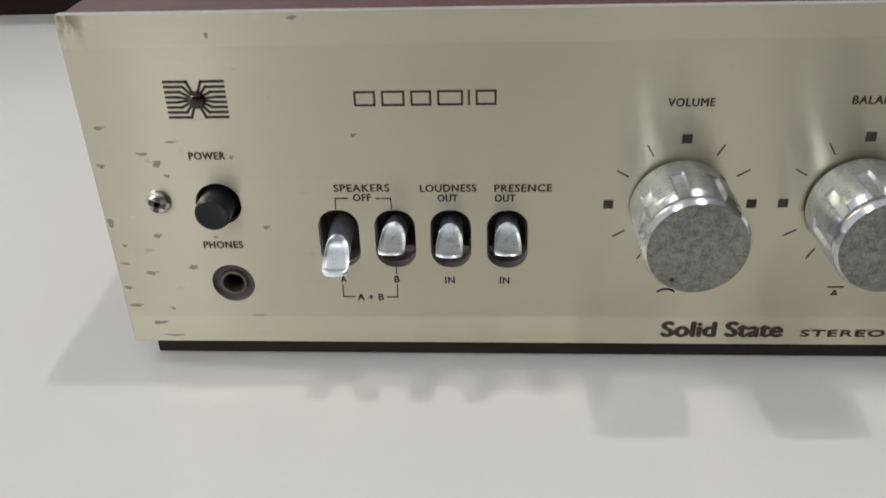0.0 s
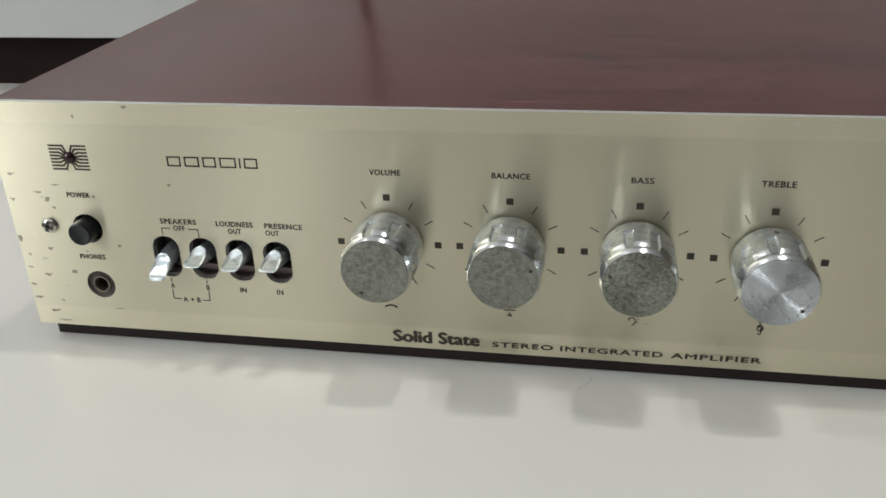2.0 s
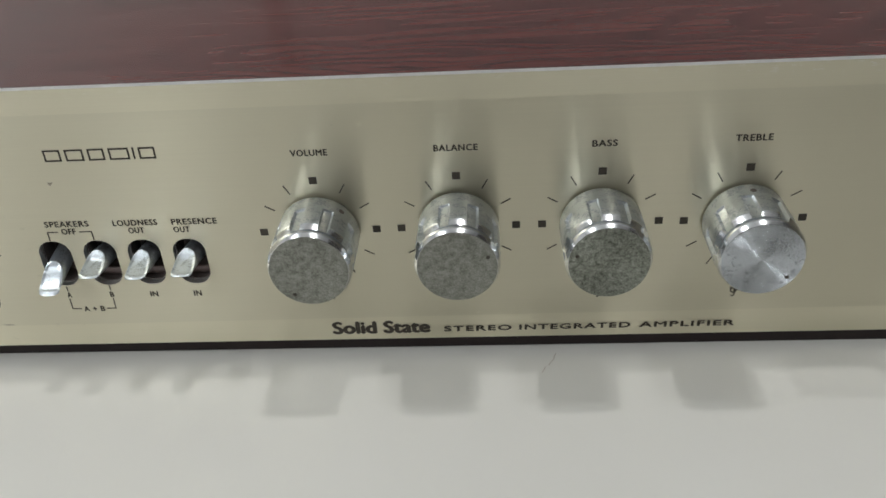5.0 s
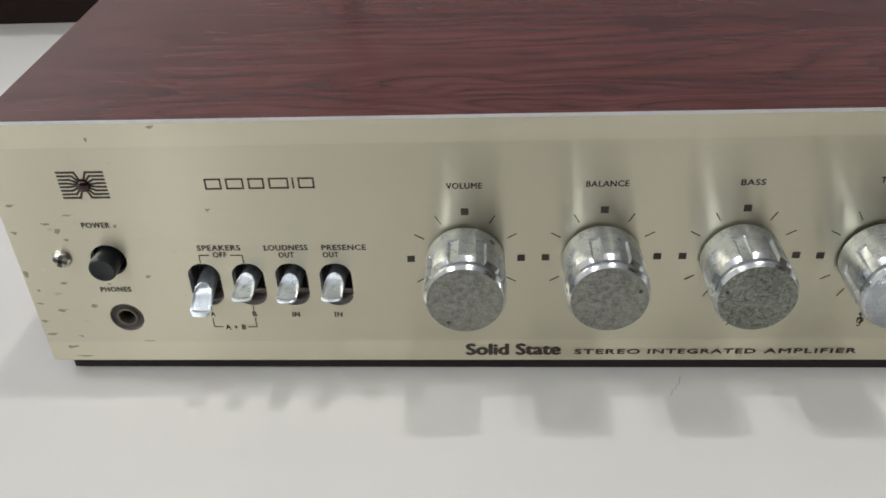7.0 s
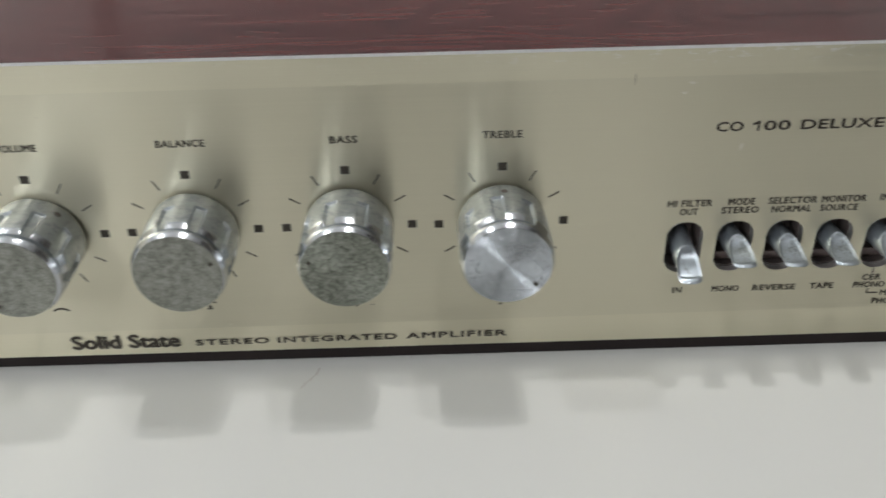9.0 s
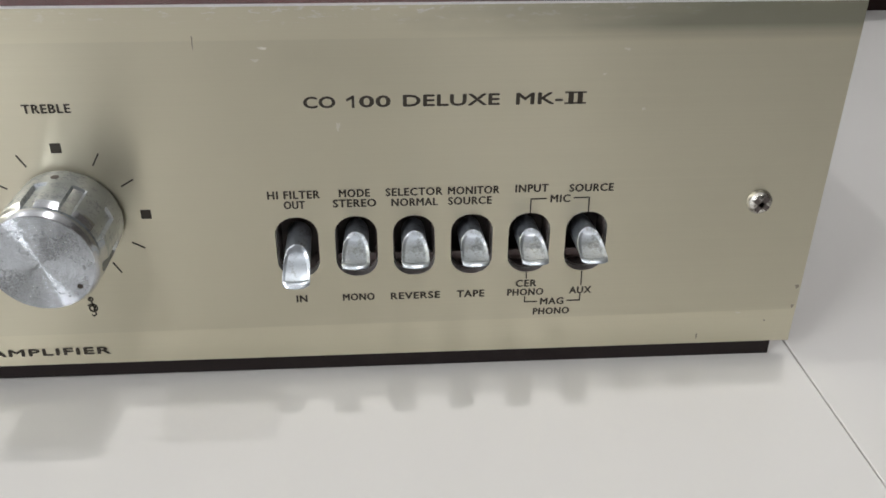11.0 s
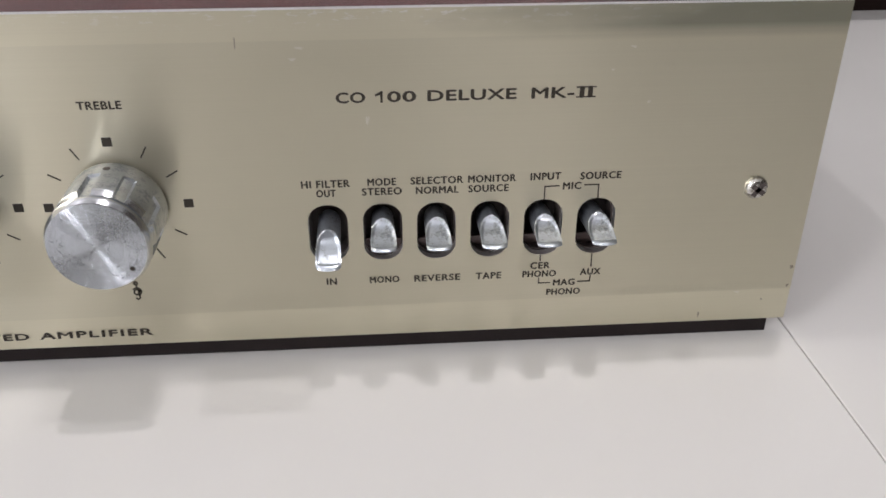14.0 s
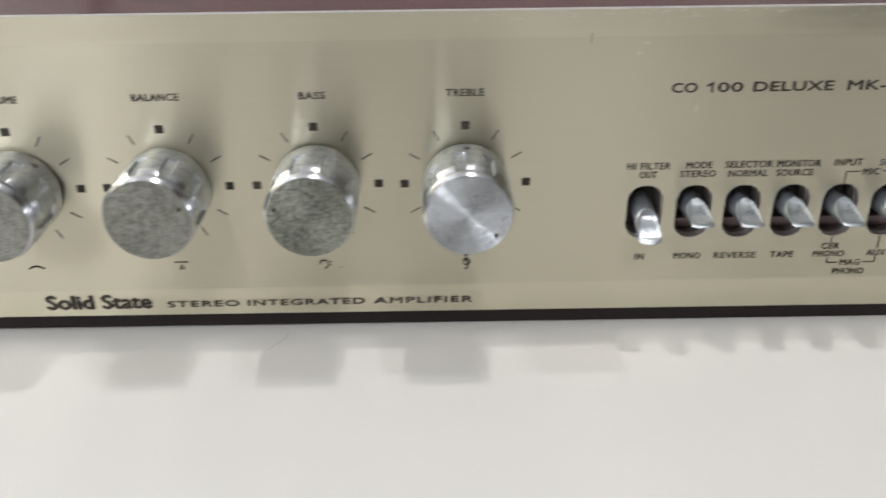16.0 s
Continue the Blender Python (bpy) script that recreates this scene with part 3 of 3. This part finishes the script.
for n, (x, z, w, h) in enumerate(SCUFFS):
    part("scuff_mark", scuff(n, w * 0.95, h * 1.8), SCUFF if h > 0.28 else SCUFF_PALE, FRONT, "", (x * MM, 0, z * MM))
for n, (x, z, w, h) in enumerate(((477.3, 24, 0.5, 0.7), (477.2, 17.5, 0.4, 0.6), (451, 8.4, 0.25, 1.0), (321.2, 95, 0.15, 1.6), (470, 13, 0.3, 0.3))):
    part("scuff_mark", scuff(40 + n, w, h), SCUFF, FRONT, "", (x * MM, 0, z * MM))
for n, (x, z, w, h) in enumerate(((337, 93.4, 1.1, 0.4), (353, 74, 0.5, 1.1), (422, 92, 0.7, 0.4), (427.5, 77, 0.5, 0.4), (335, 90.6, 0.9, 0.4), (417, 86, 0.5, 0.35), (462, 16, 0.9, 0.3))):
    part("scuff_mark", scuff(50 + n, w, h), FLECK, FRONT, "", (x * MM, 0, z * MM))
part("scuff_mark", scuff(31, 1.0, 0.16), SCUFF, FRONT, "", (246.6 * MM, 0, 23.6 * MM))

# the maker's wordmark, as six plain outlined blocks
for x0, x1 in ((70.2, 75.4), (77.0, 82.6), (84.2, 89.2), (90.8, 97.0), (98.5, 99.1), (100.2, 105.2)):
    z0, z1 = 79.95, 83.35
    pts = [(x0, z0), (x0, z1)] if x1 - x0 < 1 else [(x0 + 0.2, z0), (x0 + 0.2, z1), (x1 - 0.2, z1), (x1 - 0.2, z0), (x0 + 0.2, z0)]
    part("wordmark_block", strip([(x * MM, z * MM) for x, z in pts], 0.55 * MM, PRINT), INK, FRONT)

# the emblem: eight stripes a side that bend in towards the lamp
for n in range(8):
    rise = 1.33 * (n - 3.5)
    far = abs(n - 3.5)
    bend = 5.35 - 1.0 * far
    draw_in = 2.4 / math.hypot(bend, rise)
    for side in (-1, 1):
        pts = [(7.35, rise), (bend, rise), (bend * draw_in, rise * draw_in)]
        part("emblem_stripe", strip([((30.75 + side * x) * MM, (81.95 + z) * MM) for x, z in pts], 0.70 * MM, PRINT), INK, FRONT)


def lamp_lens():
    rows = [(0.0, 2.3), (-0.5, 2.25), (-1.1, 1.9), (-1.5, 1.2), (-1.65, 0.4)]
    return turned([(y * MM, r * MM) for y, r in rows], 32)


part("indicator_lamp", lamp_lens(), LENS, AMP, "dark red indicator lamp", (30.8 * MM, 0, 81.9 * MM), 40)


def screw(x, z, turn):
    """Pan-head screw with a cross recess."""
    bm = turned([(y * MM, r * MM) for y, r in ((0.0, 3.35), (-0.7, 3.3), (-1.4, 2.9), (-1.9, 2.2), (-2.1, 1.4), (-2.1, 0.3))], 36)
    head = part("screw", bm, STEEL, AMP, "worn cross-head screw", (x * MM, 0, z * MM), 50)
    for a in (turn, turn + 90):
        b = box(-2.3 * MM, 2.3 * MM, -2.18 * MM, -1.2 * MM, -0.7 * MM, 0.7 * MM)
        bmesh.ops.rotate(b, cent=(0, 0, 0), matrix=Matrix.Rotation(radians(a), 3, "Y"), verts=b.verts)
        part("cross_recess", b, DARK, head, "", (x * MM, 0, z * MM))


screw(15.9, 53.6, 20)
screw(461.4, 50.8, 35)


def power_button():
    x, z = POWER[0] * MM, POWER[1] * MM
    part("button_well", turned([(9 * MM, 6.3 * MM), (2.7 * MM, 6.3 * MM), (2.7 * MM, 5.9 * MM), (8 * MM, 5.9 * MM)], 40), DARK, AMP, "", (x, 0, z))
    rows = [(8.0, 4.7), (-5.2, 4.7), (-5.9, 4.5), (-6.2, 4.0), (-6.1, 3.6), (-5.9, 2.0), (-5.85, 0.4)]
    part("power_button", turned([(y * MM, r * MM) for y, r in rows], 44), BLACK, AMP, "round black push button", (x - 0.2 * MM, 0, z), 35)


power_button()


def headphone_jack():
    x, z = JACK[0] * MM, JACK[1] * MM
    body = [(14, 6.4), (2.7, 6.4), (2.7, 6.05), (1.2, 5.9), (1.2, 3.9), (12, 3.9)]
    jack = part("headphone_jack", turned([(y * MM, r * MM) for y, r in body], 44), DARK, AMP, "black headphone socket with a brass sleeve", (x, 0, z), 40)
    sleeve = [(12, 3.85), (0.4, 3.85), (0.1, 3.6), (0.1, 3.0), (0.6, 2.75), (12, 2.7)]
    part("sleeve", turned([(y * MM, r * MM) for y, r in sleeve], 40), BRASS, jack, "tarnished brass sleeve", (x, 0, z), 40)


headphone_jack()

# ---- knobs ----
FLUTES = 9


def knob_body():
    """Smooth skirt, then broad lands between square-ended milled grooves, chamfered off towards the rim."""
    rows = [(-0.1, 11.6), (-0.9, 11.6), (-0.95, 12.5), (-1.25, 12.9), (-7.5, 12.95), (-7.75, 12.95), (-8.6, 13.0), (-16.6, 13.0), (-16.8, 12.95), (-17.5, 12.6), (-18.1, 12.3), (-18.7, 12.0), (-18.8, 10.6), (-21.0, 10.6)]

    def shape(n, a):
        if n < 5 or n > 11:
            return 1.0
        u = (a * FLUTES / (2 * math.pi)) % 1.0
        t = min(1.0, max(0.0, (0.20 - abs(u - 0.5)) / 0.05))
        dip = t * t * (3 - 2 * t) * (0.75 if n == 5 else 1.0)
        r = rows[n][1]
        return min(r, 13.0 - 1.05 * dip) / r

    return turned([(y * MM, r * MM) for y, r in rows], FLUTES * 40, shape)


KNOB_MESH = mesh_from("knob", knob_body(), 36)
KNOB_MESH.materials.append(NICKEL)
KNOB_MESH.materials.append(BRIGHT)
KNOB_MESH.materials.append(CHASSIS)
# chamfered land ends are still bright; shade between skirt and panel is painted black
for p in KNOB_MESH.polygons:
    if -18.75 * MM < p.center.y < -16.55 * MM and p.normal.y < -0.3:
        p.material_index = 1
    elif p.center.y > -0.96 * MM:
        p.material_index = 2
RIM_MESH = mesh_from("rim", turned([(y * MM, r * MM) for y, r in ((-20.75, 10.5), (-20.85, 12.3), (-21.0, 12.75), (-21.3, 12.92), (-21.6, 12.86), (-22.2, 12.58), (-22.8, 12.26), (-23.2, 12.05), (-23.3, 11.8))], 96), 40)
RIM_MESH.materials.append(BRIGHT)
CAPS = [(FACE_GREY, 212.5, "grey pitted metal cap"), (FACE_GREY, 70.5, "grey tarnished metal cap"), (FACE_MIXED, 286, "half-tarnished turned metal cap"), (FACE_CLEAN, 129, "bright turned metal cap")]
TURNS = (4, 3, 3, 10)
for n, (kx, kz) in enumerate(KNOBS):
    at = (kx * MM, 0, kz * MM)
    face, angle, label = CAPS[n]
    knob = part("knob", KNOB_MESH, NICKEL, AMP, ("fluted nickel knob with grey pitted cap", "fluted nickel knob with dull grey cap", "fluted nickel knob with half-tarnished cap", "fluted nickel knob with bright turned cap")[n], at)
    # turned on its shaft, so that the grooves stand where they were left
    knob.rotation_euler = (0, radians(TURNS[n]), 0)
    part("rim", RIM_MESH, BRIGHT, knob, "bright turned rim", at)
    cap = turned([(y * MM, r * MM) for y, r in ((-22.9, 11.98), (-23.36, 11.98), (-23.42, 11.9), (-23.45, 8.0), (-23.47, 4.0), (-23.48, 0.05))], 96)
    part("cap", cap, face, knob, label, at, 30)
    s, c = math.sin(radians(angle - TURNS[n])), math.cos(radians(angle - TURNS[n]))
    dot = turned([(y * MM, r * MM) for y, r in ((-23.0, 0.62), (-23.53, 0.62), (-23.55, 0.1))], 20)
    part("pointer_dot", dot, INK, knob, "small dark pointer dot", ((kx + 9.8 * s) * MM, 0, (kz + 9.8 * c) * MM))

# grub-screw holes in the skirts of the first and last knob
for (kx, kz), angle in ((KNOBS[0], 42 - TURNS[0]), (KNOBS[3], 1 - TURNS[3])):
    hole = turned([(y * MM, r * MM) for y, r in ((-0.3, 0.95), (0.06, 0.95), (0.07, 0.1))], 16)
    bmesh.ops.rotate(hole, cent=(0, 0, 0), matrix=Matrix.Rotation(radians(90), 3, "X"), verts=hole.verts)
    bmesh.ops.translate(hole, vec=(0, -5 * MM, 13 * MM), verts=hole.verts)
    bmesh.ops.rotate(hole, cent=(0, 0, 0), matrix=Matrix.Rotation(radians(angle), 3, "Y"), verts=hole.verts)
    owner = [o for o in AMP.children if o.name.startswith("knob") and abs(o.location.x - kx * MM) < 1e-4][0]
    part("grub_screw", hole, DARK, owner, "", (kx * MM, 0, kz * MM))

# ---- lever switches ----


def lever(tilt):
    """A round lever that swings about a pivot behind the panel; its outer end is cut slantwise to an oval thumb facet, dished inside a raised rim."""
    bm = bmesh.new()
    rows = []
    steps = 56
    for n in range(53):
        s = 8.0 * n / 6 if n < 6 else 8.0 + 12.3 * (n - 6) / 46
        w = 3.15 + 0.35 * min(1.0, s / 17)
        tip = max(0.0, (s - 19.3) / 1.0)
        cut = 4.1 - 2.4 * (1 - math.exp(-max(0.0, s - 9.6) / 1.8)) - 0.3 * (s - 9.6)
        # half the width of the facet at this place, and how far in from its ends
        open_w = w * math.sqrt(max(0.0, 1 - (max(0.0, cut) / 4.1) ** 2))
        ends = min(max(0.0, (s - 9.6) * 0.8), max(0.0, 18.7 - s))
        ring = []
        for i in range(steps):
            a = 2 * math.pi * (i + 0.5) / steps
            c, q = math.cos(a), math.sin(a)
            x = w * c * (1 - 0.07 * tip)
            z = (4.1 if q > 0 else 3.2) * q
            if s > 8.0:
                inner = max(0.0, min(1.0, min(open_w - abs(x), ends) / 0.9))
                dish = 0.42 * inner * inner * (3 - 2 * inner) + 0.12 * max(0.0, 1 - (x / w) ** 2) * min(1.0, ends / 2)
                z = min(z, cut - dish - 0.5 * tip * tip)
            z = max(z, -3.2 + 1.25 * max(0.0, min(1.0, (s - 13) / 6.5)) + 0.3 * tip)
            along = s - 1.5 * abs(x / w) ** 3 * max(0.0, min(1.0, (s - 13) / 7))
            ring.append(bm.verts.new((x * MM, -along * MM, z * MM)))
        rows.append(ring)
    for a, b in zip(rows, rows[1:]):
        for i in range(steps):
            bm.faces.new((a[i], a[(i + 1) % steps], b[(i + 1) % steps], b[i]))
    bm.faces.new(rows[0])
    bm.faces.new(rows[-1])
    bmesh.ops.rotate(bm, cent=(0, 0, 0), matrix=Matrix.Rotation(radians(tilt), 3, "X"), verts=bm.verts)
    return mesh_from("lever", bm, 48)


LEVERS = {tilt: lever(tilt) for tilt in (-11, -9, -6, 8, 10)}
for me in LEVERS.values():
    me.materials.append(CHROME)
TILTS = (8, -11, -9, -11, 10, -6, -6, -6, -6, -6)


def slot_frame():
    """A dark well behind the opening, its side walls standing a little inside the panel's cut."""
    outer, inner = rounded_slot(0, 0, 12.5 * MM, 19.2 * MM, 5.6 * MM), rounded_slot(0, 0, 10.1 * MM, 16.8 * MM, 4.6 * MM)
    bm = plate(outer, [inner], 2.7 * MM, 9.5 * MM)
    back = plate(outer, [], 9.5 * MM, 10.2 * MM)
    me = bpy.data.meshes.new("back")
    back.to_mesh(me)
    back.free()
    bm.from_mesh(me)
    return mesh_from("switch_frame", bm)


def slider():
    """The curved dark plate that closes the slot below its lever."""
    bm = bmesh.new()
    rows = []
    for n in range(9):
        a = radians(-68 + 6 * n)
        rows.append([bm.verts.new((x * MM, (9.0 - 7.4 * math.cos(a)) * MM, 9.2 * math.sin(a) * MM)) for x in (-4.9, 4.9)])
    for a, b in zip(rows, rows[1:]):
        bm.faces.new((a[0], a[1], b[1], b[0]))
    made = bmesh.ops.extrude_face_region(bm, geom=bm.faces[:])
    bmesh.ops.translate(bm, vec=(0, 0.6 * MM, 0), verts=[g for g in made["geom"] if isinstance(g, bmesh.types.BMVert)])
    return mesh_from("slider", bm, 40)


SLIDER = slider()
SLIDER.materials.append(SLIDE)
FRAME = slot_frame()
FRAME.materials.append(DARK)
for n, (sx, sz) in enumerate(SLOTS):
    at = (sx * MM, 0, sz * MM)
    down = n in (0, 4)
    frame_ob = part("lever_switch", FRAME, DARK, AMP, "chrome lever switch set down" if down else "chrome lever switch set up", at)
    if not down:
        part("slider", SLIDER, SLIDE, frame_ob, "dark brown plate in the slot", at)
    part("lever", LEVERS[TILTS[n]], CHROME, frame_ob, "worn chrome lever", (sx * MM, 7.4 * MM, (sz + 0.2) * MM))

# ---- case, chassis and feet ----


def case():
    """A sleeve of laminate-covered board: top, back and two sides, open at the front and below."""
    y0, y1, z0 = 2.7 * MM, 272 * MM, 9.5 * MM
    front, back = (-1.4 * MM, 475.4 * MM, 102.3 * MM), (-4.2 * MM, 475.4 * MM, 103.4 * MM)
    bm = bmesh.new()
    t = 9 * MM
    rings = []
    for (x0, x1, z1), y in ((front, y0), (back, y1)):
        outer = [(x0, z0), (x0, z1 - 1.2 * MM), (x0 + 0.35 * MM, z1 - 0.35 * MM), (x0 + 1.2 * MM, z1), (x1 - 1.2 * MM, z1), (x1 - 0.35 * MM, z1 - 0.35 * MM), (x1, z1 - 1.2 * MM), (x1, z0)]
        inner = [(x1 - t, z0), (x1 - t, z1 - t), (x0 + t, z1 - t), (x0 + t, z0)]
        rings.append([bm.verts.new((x, y, z)) for x, z in outer + inner])
    a, b = rings
    n = len(a)
    for i in range(n):
        bm.faces.new((a[i], a[(i + 1) % n], b[(i + 1) % n], b[i]))
    bm.faces.new(a)
    bm.faces.new(b)
    return bm


part("case", case(), WOOD, AMP, "glossy dark red rosewood case", smooth=40)
part("back_plate", box(8 * MM, 464 * MM, 255 * MM, 257 * MM, 9.6 * MM, 92 * MM), CHASSIS, AMP, "black steel back plate")
part("bottom_plate", box(5 * MM, 473 * MM, 3.5 * MM, 268 * MM, 6.2 * MM, 9.4 * MM, 0.0005), CHASSIS, AMP, "black steel bottom plate")
rail = box(4.5 * MM, 474.0 * MM, 4.2 * MM, 9 * MM, 1.1 * MM, 5.6 * MM)
for v in rail.verts:
    if v.co.z < 5 * MM:
        v.co.z -= 0.9 * MM * v.co.x / 0.474
    if v.co.y < 5 * MM:
        v.co.y -= 2.4 * MM * v.co.x / 0.474
part("base_rail", rail, RAIL, AMP, "dark brown rail under the front panel")
FOOT = mesh_from("foot", turned([(0.0, 9 * MM), (0.001, 9.5 * MM), (0.0066, 8.8 * MM)], 32))
FOOT.materials.append(RUBBER)
for x, y in ((0.05, 0.05), (0.43, 0.05), (0.05, 0.22), (0.43, 0.22)):
    foot = part("foot", FOOT, RUBBER, AMP, "", (x, y, 0))
    foot.rotation_euler = (radians(90), 0, 0)

# ---- floor tiles ----


def tile_mesh(w, d):
    bm = box(0, w, 0, d, -0.0011, 0.0)
    rim = [e for e in bm.edges if all(v.co.z > -0.001 for v in e.verts)]
    bmesh.ops.bevel(bm, geom=rim, offset=0.00018, segments=1, affect="EDGES", profile=0.5)
    return mesh_from("tile", bm)


TILE_MESH = tile_mesh(0.7995, 0.7995)
TILE_MESH.materials.append(TILE)
for i in range(7):
    for j in range(5):
        part("tile", TILE_MESH, TILE, floor, "", (FLOOR_X0 + 0.8 * i + 0.00025, FLOOR_Y0 + 0.8 * j + 0.0003, 0))

# a brownish hairline in the glaze before the amplifier
crack = bmesh.new()
line = [(223.0, -11.0), (223.9, -9.6), (224.2, -8.2), (225.6, -7.4), (226.1, -5.8), (227.4, -4.6), (227.7, -2.6), (228.3, -1.2)]
for (ax, ay), (bx, by) in zip(line, line[1:]):
    quad = [(ax, ay), (ax + 0.32, ay), (bx + 0.32, by), (bx, by)]
    crack.faces.new([crack.verts.new((x * MM, y * MM, 0.00003)) for x, y in quad])
part("glaze_hairline", crack, HAIRLINE, floor)
